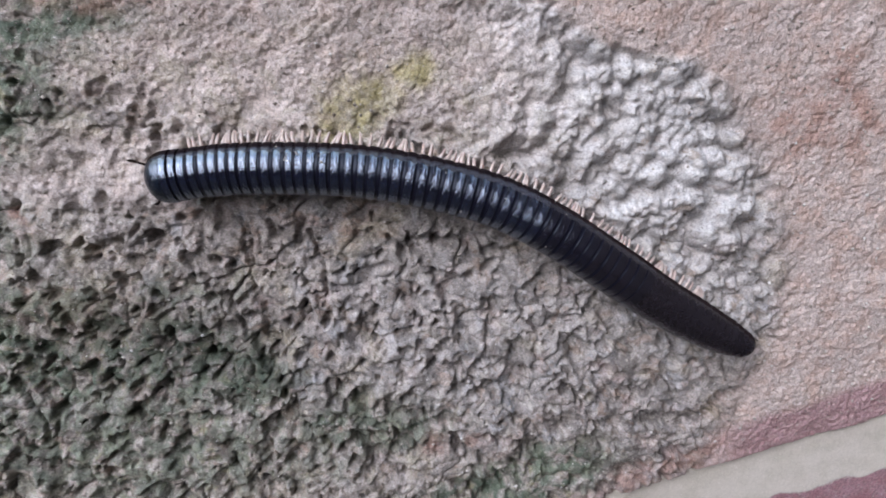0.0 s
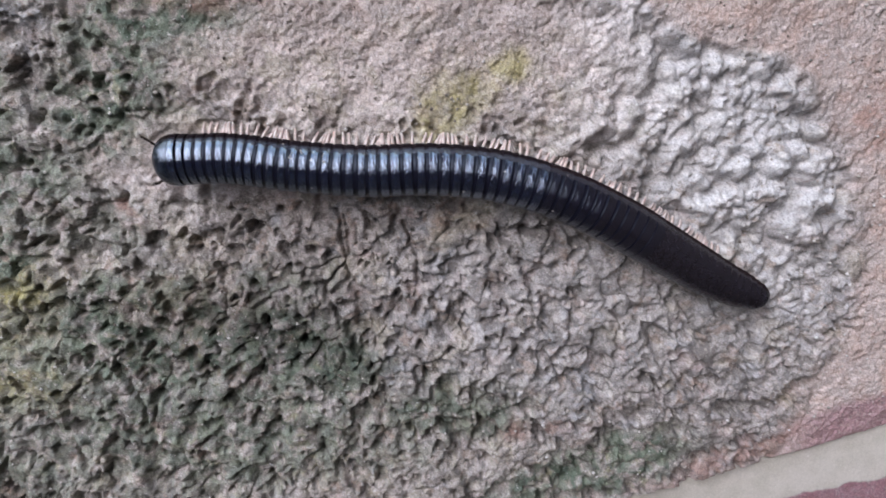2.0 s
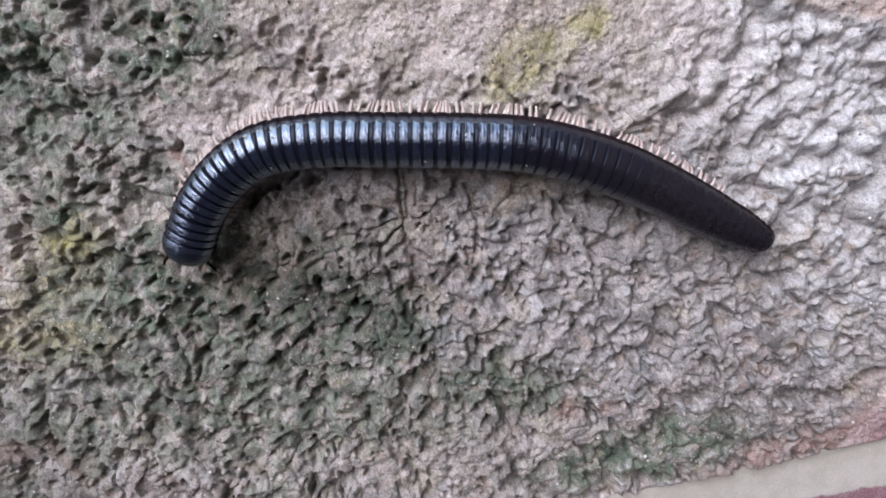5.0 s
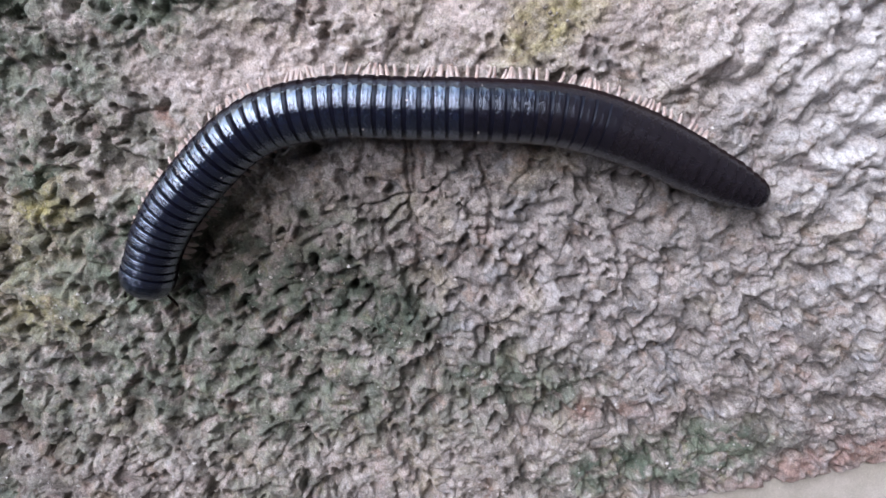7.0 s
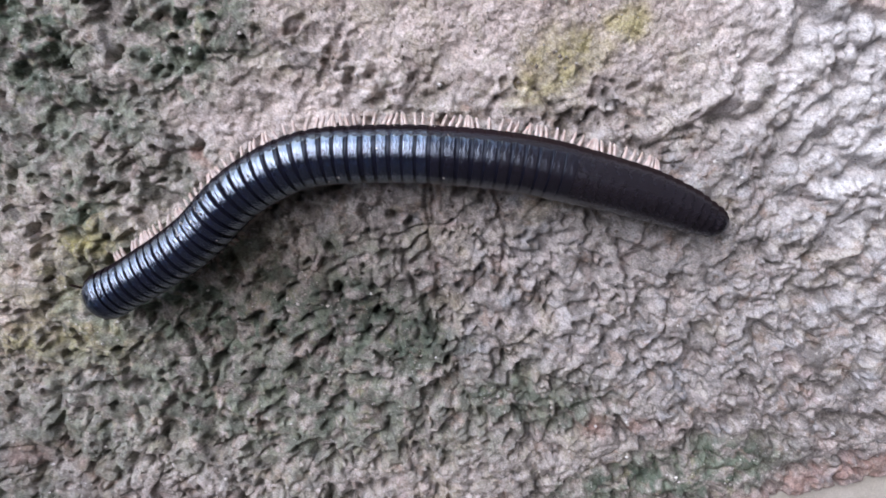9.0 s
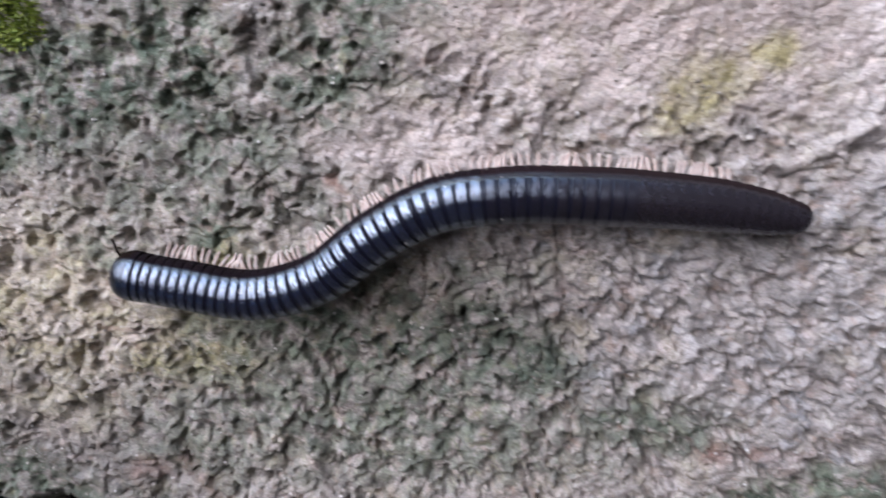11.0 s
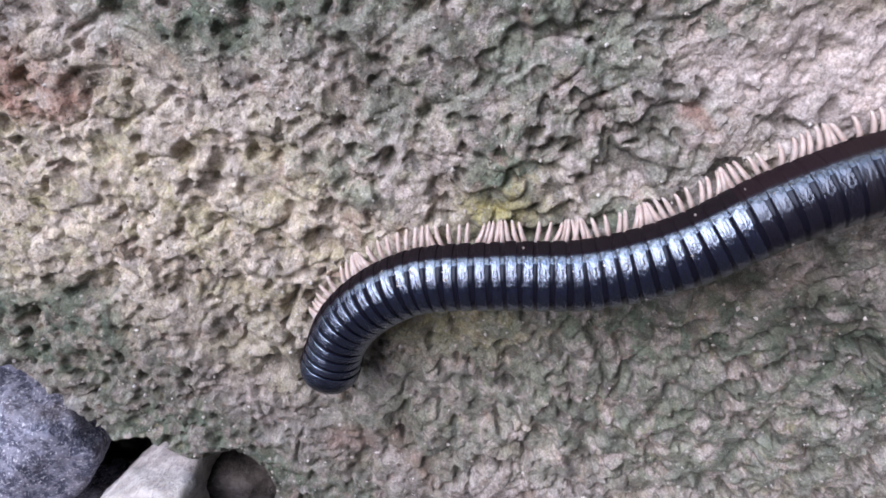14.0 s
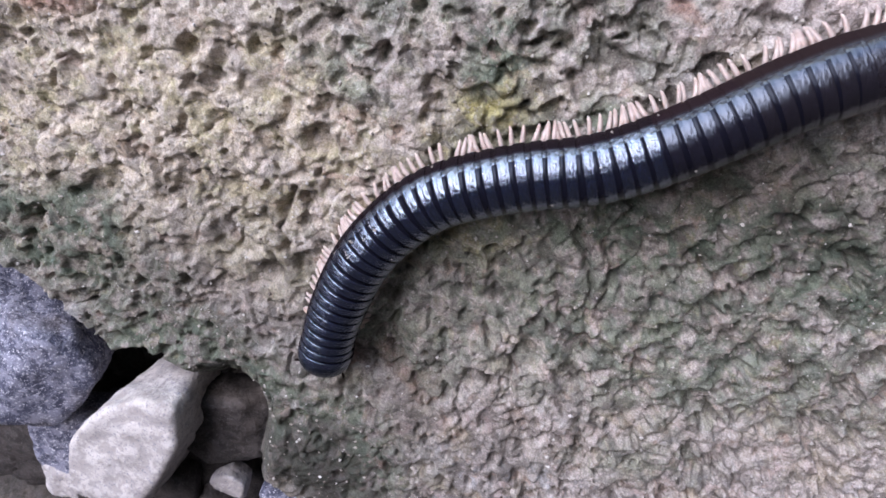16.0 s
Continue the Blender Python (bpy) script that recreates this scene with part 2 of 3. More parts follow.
# The (-50, -47) row is algae, darkened further for the body's shadow.
ALGAE_NEAR_PLASTER = [(-68, -55, 20, 14, 0, 1.0), (-44, -59, 20, 11, -10, 1.0), (-6, -74, 18, 8, 0, 0.7), (24, -92, 24, 7, 14, 1.0), (-68, -3, 11, 12, 0, 0.85), (-30, -82, 24, 9, 0, 0.45),
                      (-62, -78, 46, 16, 0, 0.7), (-50, -47, 20, 6, 20, 0.6), (-60, 6, 14, 8, 0, 0.9), (-55, -62, 14, 8, 0, 0.7), (-74, -16, 8, 4, 0, 0.45), (-61, -59, 14, 6, 0, 0.7),
                      (-53, -104, 14, 6, 0, 0.5), (-38, -68, 10, 5, 0, 0.6), (-70, -12, 8, 4, 0, 0.7)]
ALGAE_NEAR_GRAVEL = [(-99, -8, 16, 12, 0, 0.95), (-122, -12, 20, 14, 0, 1.0), (-80, -30, 16, 7, 0, 0.5), (-106, -30, 14, 7, 0, 0.6), (-166, -79, 16, 10, 0, 1.0), (-144, -101, 16, 8, -20, 1.0),
                     (-120, -114, 24, 15, -30, 1.0), (-85, -60, 16, 14, 0, 0.6), (-138, -23, 12, 6, 0, 0.9), (-152, -88, 10, 6, 0, 0.7), (-116, -42, 10, 5, 0, 0.6), (-93, -38, 8, 6, 0, 0.9),
                     (-124, -10, 9, 10, 0, 0.9), (-136, -102, 22, 8, -25, 0.9), (-90, -20, 15, 9, 0, 0.75), (-100, -88, 15, 8, 0, 0.6)]
OCHRE = [(-92, -46, 9, 6, 20, 1.0), (-96, -56, 8, 5, 0, 0.8), (-8, -9.5, 9, 5, 30, 0.8), (2, -1.5, 4, 3.5, 0, 0.8), (-95, -68, 10, 6, 30, 0.8), (-90, -52, 7, 5, 0, 0.7), (-105, -67, 9, 6, 0, 0.8),
         (-148, -58, 36, 26, 0, 0.4), (-124, -52, 20, 14, 0, 0.35), (-128, -78, 16, 8, 0, 0.35)]
# Northern tan and pale patches: paler concrete, plus the stronger light on that side.
TAN = [(-98, -27, 44, 15, 0, 0.25), (-148, -56, 38, 24, 0, 0.85), (-122, -50, 26, 16, 0, 0.75), (-90, -36, 24, 10, 0, 0.6), (-130, -76, 24, 12, 0, 0.5), (-30, -8, 60, 14, -2, 0.5), (-70, -46, 30, 16, 0, 0.35), (-40, -92, 70, 16, 0, 0.3)]
PALE = [(48, -14, 34, 20, -40, 1.0), (30, 0, 20, 12, -20, 0.9), (-20, -11, 9, 4, -30, 0.8), (-56, -20, 18, 5, 8, 0.7),
        (62, -42, 16, 22, 0, 0.6), (20, -52, 36, 16, 0, 0.35), (-76, -24, 9, 4, 0, 0.4), (-36, -12, 18, 6, 0, 0.5), (-90, -21, 6, 4, 0, 0.6),
        (-140, -50, 22, 10, 10, 0.55), (-130, -40, 14, 6, 0, 0.5), (-154, -66, 14, 9, 0, 0.4), (-8, -44, 10, 8, 0, 0.4), (-135, -78, 12, 8, 0, 0.4)]
RUST = [(9, -79, 4, 3, 0, 0.6), (18, -78, 3, 2, 0, 0.5), (-110, -96, 4, 3, 0, 0.45), (-100, -93, 5, 3, 0, 0.45), (-69, -27, 1.6, 1.2, 0, 0.55), (-163, -37, 9, 6, 0, 0.6),
        (84, -10, 12, 8, 20, 0.5), (-52, 12, 12, 4, 0, 0.5), (60, -91, 20, 4, 14, 0.6), (-43, -24, 10, 4, 0, 0.15), (-60, -48, 12, 6, 0, 0.2)]


def grains(x, y, size, seed, squash, gap=0.0):
    """Overlapping rounded crumbs of many sizes; the height of the topmost one."""
    rnd = table(seed, 128, 128, 4)
    u, v = x / size, y / size
    i, j = np.floor(u).astype(int), np.floor(v).astype(int)
    top = np.full(u.shape, -1.0)
    for di in (-1, 0, 1):
        for dj in (-1, 0, 1):
            p = rnd[(i + di) % 128, (j + dj) % 128]
            r = 0.42 + 0.38 * p[..., 2] - gap
            d2 = ((i + di + p[..., 0] - u) ** 2 + (j + dj + p[..., 1] - v) ** 2) / (r * r)
            top = np.maximum(top, np.where(d2 < 1, squash * r * np.sqrt(np.maximum(1 - d2, 0)) + 0.35 * squash * (p[..., 3] - 0.5), -0.4 * squash))
    return top * size


def blobs(x, y, size, seed, power=5.0):
    """Plump rounded lumps that melt into one another; 0 in the hollows, about 1 on top."""
    rnd = table(seed, 128, 128, 4)
    u, v = x / size, y / size
    i, j = np.floor(u).astype(int), np.floor(v).astype(int)
    total = np.zeros(u.shape)
    for di in (-1, 0, 1):
        for dj in (-1, 0, 1):
            p = rnd[(i + di) % 128, (j + dj) % 128]
            r = 0.5 + 0.42 * p[..., 2]
            d2 = ((i + di + p[..., 0] - u) ** 2 + (j + dj + p[..., 1] - v) ** 2) / (r * r)
            total += ((0.55 + 0.45 * p[..., 3]) * np.maximum(1 - d2, 0) ** 0.8) ** power
    return total ** (1 / power)


def slabs(x, y, size, seed, deep, step, worn):
    """Crumbs with worn edges at uneven heights, parted by narrow clefts."""
    near, second, tone = cells(x, y, size, seed)
    body = 1 - np.exp(-(second - near) / worn)
    return body * (deep + step * (tone - 0.5)) - deep


PITS = [(-45, -33, 2.2), (-54, -25, 1.4), (-57, -35, 1.2), (-57, -18, 1.8), (-40, -29, 1.1), (-36, -45, 1.4), (-65, -52, 1.6), (-34, -37, 1.3), (-46, -44, 1.2), (2, -37, 1.4),
        (8, -35, 1.4), (-34, -59, 1.8), (-47, -63, 1.7), (-61, -59, 1.6), (-69, -69, 1.2), (2, -87, 1.6), (-10, -83, 1.3), (-30, -88, 1.4), (-88, -54, 1.6), (-118, -54, 3.0),
        (-119, -65, 2.1), (-141, -85, 1.6), (-104, -87, 2.2), (-85, -93, 1.6), (-139, -43, 1.6), (-62, -60, 1.6), (-126, -80, 2.3), (-109, -40, 1.5), (-168, -78, 1.7), (-149, -86, 1.3)]
CRACKS = [[(-30, -29), (-27, -43), (-31, -47)], [(-17, -32), (-14, -40), (-15, -47)], [(-1, -33), (3, -38), (1, -42), (5, -45)], [(-28, -31), (-27, -38), (-32, -46), (-30, -53)],
          [(19, -51), (18, -60), (14, -65)], [(43, -42), (40, -49)], [(-46, -61), (-50, -67)], [(-75, -64), (-71, -71), (-73, -76)], [(-103, -83), (-103, -92)], [(-122, -63), (-124, -71), (-120, -79)]]


def marks(x, y):
    """The larger holes and splits of this slab; 0 to 1."""
    wx, wy = x + 1.6 * layers(x, y, 3.4, 181, 3), y + 1.6 * layers(x, y, 3.4, 185, 3)
    out = np.zeros(x.shape)
    for cx, cy, r in PITS:
        out = np.maximum(out, 1 - smooth(np.hypot(wx - cx, wy - cy), 0.35 * r, 1.15 * r))
    for line in CRACKS:
        for (ax, ay), (bx, by) in zip(line, line[1:]):
            dx, dy = bx - ax, by - ay
            t = np.clip(((wx - ax) * dx + (wy - ay) * dy) / (dx * dx + dy * dy), 0, 1)
            out = np.maximum(out, 0.6 * (1 - smooth(np.hypot(wx - ax - t * dx, wy - ay - t * dy), 0.1, 0.75)))
    return out


def lie_of_ground(x, y):
    """The relief in millimetres and the stains, from the plan in millimetres."""
    wx, wy = x + 5 * layers(x, y, 14, 3), y + 5 * layers(x, y, 14, 9)
    edge = np.interp(wy, [-83, -65, -45, -27, -5, 6, 10, 14], [69, 77, 83, 78, 65, 32, 24, 18])
    plaster = smooth(wx - edge, -5, 5)
    sandy = np.maximum(patch(wx, wy, -22, 4, 46, 16, -4, 0.35), 0.8 * patch(wx, wy, -60, -19, 20, 6, 0, 0.4))
    top = -102 + 0.262 * (x - 27) + 0.0002 * (x - 27) ** 2 + 0.8 * layers(x, y, 6, 71)
    low = top - 15.0 - 0.06 * (x - 85) + 1.2 * layers(x, y, 5, 75)
    cream = smooth(top - y, -0.4, 0.5) * (1 - smooth(low - y, -0.4, 0.5)) * (x > -20)
    floor = smooth(top - y, -0.6, 0.9) * smooth(x, 0, 24)
    band = smooth(y - top, -0.5, 0.5) * (1 - smooth(y - top, 8, 12)) * 0.8 * smooth(wx, 64, 86)
    red = np.maximum(band, smooth(low - y, -0.4, 0.5)) * smooth(x, -10, 10)
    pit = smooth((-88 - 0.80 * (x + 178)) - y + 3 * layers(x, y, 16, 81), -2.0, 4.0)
    # Added hollow at (-137, -122) darkens where the light stone's side is shaded.
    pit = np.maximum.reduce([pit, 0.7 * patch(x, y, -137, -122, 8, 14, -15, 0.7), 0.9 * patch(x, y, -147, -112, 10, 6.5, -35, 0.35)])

    flat = np.maximum.reduce([plaster, 0.9 * sandy, floor])
    rough = 1 - np.clip(flat, 0, 1)
    white = patch(wx, wy, 46, -16, 40, 24, -35, 0.35)
    bold = 0.66 - 0.22 * smooth(-x, 84, 110) + 0.06 * patch(x, y, -75, -75, 70, 40, 0, 0.5) + 0.3 * patch(x, y, 25, -62, 60, 28, 8, 0.5) + 0.3 * white
    ux, uy = x + 1.2 * layers(x, y, 4.2, 21, 2), y + 1.2 * layers(x, y, 4.2, 25, 2)
    vx, vy = x + 0.7 * layers(x, y, 1.6, 27, 2), y + 0.7 * layers(x, y, 1.6, 29, 2)
    rx, ry = 0.84 * ux + 0.54 * uy, 0.84 * uy - 0.54 * ux
    gate = smooth(layers(x, y, 6.0, 102, 2), -0.05, 0.3)
    hollows = 2.4 * smooth(layers(rx, ry, 5.2, 31, 3), 0.08, 0.30) + 1.2 * smooth(layers(ry + 40, rx - 11, 2.9, 131, 3), 0.08, 0.34)
    hollows = hollows + 2.6 * smooth(layers(0.6 * ux - 0.8 * uy, 0.8 * ux + 0.6 * uy, 2.3, 151, 2), 0.27, 0.36)
    lumps = slabs(rx + 12, ry, 5.6, 33, 0.15 + 1.4 * gate, 0.25, 0.07) + 0.7 * blobs(ux - 8, uy + 90, 4.4, 44, 3.0) + 0.4 * blobs(vx + 70, vy, 2.1, 46, 3.0) - hollows
    grain = 0.30 * blobs(vx + 13, vy + 5, 1.2, 37, 3.0) + 0.25 * layers(x, y, 0.9, 58, 1)
    plump = 3.4 * blobs(ux + 50, uy + 21, 4.4, 32, 2.4) + 1.0 * blobs(vx + 50, vy + 21, 2.2, 42, 2.4) - 0.25 * hollows - 2.8
    lumps = lumps * (1 - white) + plump * white + grain + 0.9
    q1, _, other = cells(1.2 * ux - 20, 1.2 * uy + 44, 12.0, 38)
    holes = np.where(other < 0.6, 1 - smooth(q1, 0.08, 0.24), 0) * smooth(-x, 88, 110)
    h = rough * (bold * lumps - 0.9 * holes - 3.0 * marks(x, y) + 0.9 * layers(x, y, 11, 41, 2) - 0.4)
    sand = np.maximum(grains(vx, vy, 1.15, 61, 0.5), grains(vx + 9, vy - 4, 0.8, 63, 0.5) + 0.1)
    h += (0.12 * rough + 1.0 * sandy * (1 - plaster) + 0.8 * plaster) * (1 - floor) * (1 - 0.8 * patch(x, y, -20, -11, 7, 3.5, -30, 0.4)) * sand
    h += sandy * (1 - plaster) * 1.6 * layers(x, y, 8, 65, 3) + plaster * (1 - floor) * 0.7 * layers(x, y, 6, 67, 3)
    h += 0.25 * layers(x, y, 1.2, 43, 2) * (1 - 0.85 * floor)
    h += 1.3 * patch(x, y, 17, -16.5, 6.5, 1.3, 32, 0.5) + 1.2 * layers(x, y, 40, 47)
    crack = np.abs(layers(x, y, 26, 91, 4) + 0.05)
    h -= 1.3 * (1 - smooth(crack, 0.0, 0.025)) * rough * smooth(layers(x, y, 18, 95), -0.1, 0.15)
    h -= 1.4 * floor
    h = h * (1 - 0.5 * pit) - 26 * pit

    warp = (x + 7 * layers(x, y, 12, 5), y + 7 * layers(x, y, 12, 15))
    stains = {
        "algae": np.minimum(1.0, 1.15 * np.maximum(patches(*warp, ALGAE_NEAR_PLASTER), patches(*warp, ALGAE_NEAR_GRAVEL))) * (1 - plaster) * (1 - 0.8 * cream) * (1 - pit),
        "ochre": patches(*warp, OCHRE), "tan": patches(*warp, TAN), "pale": patches(*warp, PALE) * (1 - plaster), "rust": patches(*warp, RUST),
        # soil: pit floor, dirty spots, and at (-46, -54) body shadow over the algae.
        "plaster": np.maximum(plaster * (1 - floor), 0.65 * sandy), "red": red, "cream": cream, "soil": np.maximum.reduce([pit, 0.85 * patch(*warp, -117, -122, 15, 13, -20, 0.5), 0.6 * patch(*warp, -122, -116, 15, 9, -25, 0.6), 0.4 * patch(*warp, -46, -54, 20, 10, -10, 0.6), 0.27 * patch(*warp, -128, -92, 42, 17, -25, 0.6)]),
    }
    return h, stains


def ground():
    """One sheet: finely modelled on the patch that the millipede crosses, then out to the horizon."""
    step = 0.26
    tail = np.cumsum(0.6 * 1.42 ** np.arange(33))
    xs = np.concatenate([-206 - tail[::-1], np.arange(-206, 132, step), 132 + tail])
    ys = np.concatenate([-168 - tail[::-1], np.arange(-168, 30, step), 30 + tail])
    x, y = np.meshgrid(xs, ys)
    h, stains = lie_of_ground(x, y)
    away = np.maximum.reduce([-206 - x, x - 132, -168 - y, y - 30, np.zeros(x.shape)])
    inside = 1 - smooth(away, 0, 30)
    h = h * inside
    stains = {name: values * inside for name, values in stains.items()}
    rows, cols = x.shape
    mesh = bpy.data.meshes.new("ground")
    co = np.stack([x, y, h], -1).reshape(-1, 3) * MM
    first = (np.arange(rows - 1)[:, None] * cols + np.arange(cols - 1)).ravel()
    quads = np.stack([first, first + 1, first + cols + 1, first + cols], -1)
    mesh.vertices.add(len(co))
    mesh.vertices.foreach_set("co", co.ravel())
    mesh.loops.add(quads.size)
    mesh.loops.foreach_set("vertex_index", quads.ravel())
    mesh.polygons.add(len(quads))
    mesh.polygons.foreach_set("loop_start", np.arange(len(quads)) * 4)
    mesh.polygons.foreach_set("use_smooth", np.ones(len(quads), bool))
    mesh.update(calc_edges=True)
    for name, values in stains.items():
        mesh.attributes.new(name, "FLOAT", "POINT").data.foreach_set("value", values.ravel().astype(np.float32))
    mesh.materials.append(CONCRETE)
    return tagged(new("ground", mesh), "rough weathered grey concrete with pits, algae and pink plaster", "ground", kind="structure")


def height_at(x, y):
    return float(lie_of_ground(np.array([[x]], float), np.array([[y]], float))[0][0, 0])


def part(name, bm, material, parent, label="", flat=False):
    mesh = bpy.data.meshes.new(name)
    bm.to_mesh(mesh)
    bm.free()
    mesh.materials.append(material)
    mesh.polygons.foreach_set("use_smooth", [not flat] * len(mesh.polygons))
    ob = new(name, mesh)
    ob.parent = parent
    return tagged(ob, label)


def box(name, lo, hi, material, label):
    bm = bmesh.new()
    bmesh.ops.create_cube(bm, size=1)
    for v in bm.verts:
        v.co = Vector((a + (b - a) * (c + 0.5) for a, b, c in zip(lo, hi, v.co)))
    return tagged(part(name, bm, material, None, flat=True), label, "wall", kind="structure")


ground()
# Unseen dark walls and ceilings, added to block light and darken shell reflections.
box("light_blocker_east", (0.45, -0.9, -0.05), (0.65, 5.0, 2.7), BLOCKER, "unseen dark wall added to block light")
box("light_blocker_south", (-1.6, -1.1, -0.05), (0.65, -0.9, 2.7), BLOCKER, "unseen dark wall added to block light")
box("light_blocker_west", (-2.4, -1.1, -0.05), (-2.2, 0.9, 2.7), BLOCKER, "unseen dark wall added to narrow the light from the west")
box("light_blocker_above", (-0.55, -1.1, 2.7), (0.8, 5.0, 2.8), BLOCKER, "unseen dark ceiling added to block light from above")
box("light_blocker_above_south", (-2.4, -1.1, 2.7), (-0.552, 0.45, 2.8), BLOCKER, "unseen dark ceiling added to block light from above")


# ---- gravel beside the concrete ----
def stone(centre, planes, seed, material, label):
    """A broken stone: planes of (way, distance in mm) from its centre bound it; edges and faces are worn."""
    sides = [(Vector(way).normalized(), far) for way, far in planes]
    bm = bmesh.new()
    bmesh.ops.create_icosphere(bm, subdivisions=5, radius=1.0)
    for v in bm.verts:
        way = v.co.normalized()
        far = sum((max(way.dot(n), 1e-3) / d) ** 20 for n, d in sides) ** (-1 / 20)
        p = way * far
        q = p * 0.22 + Vector((seed, 0, 0))
        far += 0.7 * noise.noise(q) + 0.3 * noise.noise(q * 3.1) + 0.2 * noise.noise(q * 8.0)
        v.co = way * far * MM
    ob = part("gravel_stone", bm, material, None)
    ob.matrix_world = pose(*(c * MM for c in centre))
    return tagged(ob, label, "stone", "gravel beside the concrete")


def rubble(centre, size, seed, material, label):
    rng = random.Random(seed)
    planes = [((rng.gauss(0, 1), rng.gauss(0, 1), rng.gauss(0, 1)), size * rng.uniform(0.7, 1.15)) for _ in range(9)]
    planes += [((0, 0, 1), size * 0.8), ((0, 0, -1), size * 0.8), ((1, 0, 0), size), ((-1, 0, 0), size), ((0, 1, 0), size), ((0, -1, 0), size)]
    return stone(centre, planes, seed, material, label)


BLUE_STONE = stone_material("blue_grey_granite", (0.055, 0.06, 0.10), (0.20, 0.205, 0.27), (0.60, 0.60, 0.66))
LIGHT_STONE = stone_material("light_grey_granite", (0.38, 0.35, 0.345), (0.52, 0.49, 0.48), (0.22, 0.22, 0.27), 300)
# Near-black brown: the shade low in the gravel is put into this colour.
SHADED_STONE = stone_material("shaded_brown_stone", (0.022, 0.018, 0.017), (0.048, 0.040, 0.038), (0.09, 0.08, 0.08))

stone((-177.5, -114.5, -10), [((0.76, 0.65, -0.22), 10.6), ((0.96, -0.2, -0.25), 11.4), ((0.75, -0.66, -0.25), 11.2), ((-0.25, -0.97, -0.2), 12), ((0.3, 0.95, 0.05), 11), ((-1, 0, 0), 18),
                         ((-0.35, 0.3, 1), 10.5), ((0.35, -0.1, 1), 10.5), ((0, 0, -1), 13)], 3, BLUE_STONE, "blue-grey crushed granite stone with a rough broken face")
stone((-154, -125, -4.5), [((-0.81, 0.59, -0.1), 8.4), ((-0.47, 0.88, -0.1), 9.8), ((0, 1, -0.1), 14.5), ((1, 0.1, -0.05), 13), ((0.9, -0.43, 0.08), 10), ((-0.1, -1, 0.35), 19),
                         ((-1, 0.1, 0.0), 12.0), ((-0.10, 0.05, 1), 9.5), ((0, 0, -1), 13)], 8, LIGHT_STONE, "light grey crushed stone with a flat pale face")
# Stands in for the dark, shaded side of the light stone.
rubble((-136, -128, -15), 12, 12, SHADED_STONE, "added dark stone standing in for the light stone's shaded side")
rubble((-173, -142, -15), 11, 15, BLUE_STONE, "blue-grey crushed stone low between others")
rubble((-192, -138, -17), 11, 17, SHADED_STONE, "stone low between others, coloured dark for the pit's shade")
rubble((-178, -150, -9), 5, 21, LIGHT_STONE, "small pale gravel stone")
rubble((-137, -141, -9), 4, 24, LIGHT_STONE, "small pale gravel stone")
rubble((-157, -152, -17), 11, 27, SHADED_STONE, "crushed stone low between others, coloured dark for the pit's shade")
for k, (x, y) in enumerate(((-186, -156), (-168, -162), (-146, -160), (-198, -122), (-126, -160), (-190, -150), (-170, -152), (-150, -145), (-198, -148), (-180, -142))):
    rubble((x, y, -21), 9 + 2 * (k % 3), 40 + k, SHADED_STONE, "stone low between others, coloured dark for the pit's shade")
rubble((-118, -152, -15), 12, 29, BLUE_STONE, "blue-grey crushed stone beside the concrete")


# ---- moss ----
def moss(spots, count, seed):
    rng = np.random.RandomState(seed)
    pts = []
    for cx, cy, rx, ry, share in spots:
        n = int(count * share)
        a, r = rng.rand(n) * 6.283, np.sqrt(rng.rand(n)) * (0.75 + 0.35 * rng.rand(n))
        pts.append(np.stack([cx + rx * r * np.cos(a), cy + ry * r * np.sin(a)], -1))
    pts = np.concatenate(pts)
    keep = layers(pts[:, 0], pts[:, 1], 5, 101) > -0.28
    pts = pts[keep]
    z = lie_of_ground(pts[:, 0], pts[:, 1])[0]
    verts, faces = [], []
    for (px, py), pz in zip(pts, z):
        turn, lean, tall, wide = rng.rand() * 6.283, rng.rand() * 0.9, 0.6 + 0.8 * rng.rand(), 0.11 + 0.10 * rng.rand()
        c, s, k = math.cos(turn), math.sin(turn), len(verts)
        for along, half, up in ((0, wide, -0.15), (0.5, wide, 0.6), (1.0, 0.02, 1.0)):
            for side in (-half, half):
                out = along * lean * tall
                verts.append(((px + c * out - s * side) * MM, (py + s * out + c * side) * MM, (pz + up * tall * (1.1 - 0.5 * lean)) * MM))
        faces += [(k, k + 1, k + 3, k + 2), (k + 2, k + 3, k + 5, k + 4)]
    mesh = bpy.data.meshes.new("moss")
    mesh.from_pydata(verts, [], faces)
    mesh.materials.append(MOSS)
    return tagged(new("moss", mesh), "bright yellow-green moss tufts growing on the concrete", "moss", kind="stuff")


moss([(-150, -9, 9, 7, 0.4), (-138, -11, 6, 7, 0.35), (-135, -17, 4, 3, 0.1), (-146, -15, 6, 3, 0.2), (-143, -5, 13, 9, 0.8), (-126, -2, 7, 5, 0.1)], 12000, 5)


# ---- loose grit ----
def grit_material():
    n = Nodes("loose_grit")
    island = n.node("ShaderNodeNewGeometry").outputs["Random Per Island"]
    col = n.mix(n.ramp(island, 0.0, 0.7), (0.12, 0.095, 0.08), (0.36, 0.33, 0.30))
    col = n.mix(n.ramp(island, 0.8, 0.95), col, (0.55, 0.53, 0.51))
    return n.done(Base_Color=col, Roughness=0.6)


GRIT = grit_material()


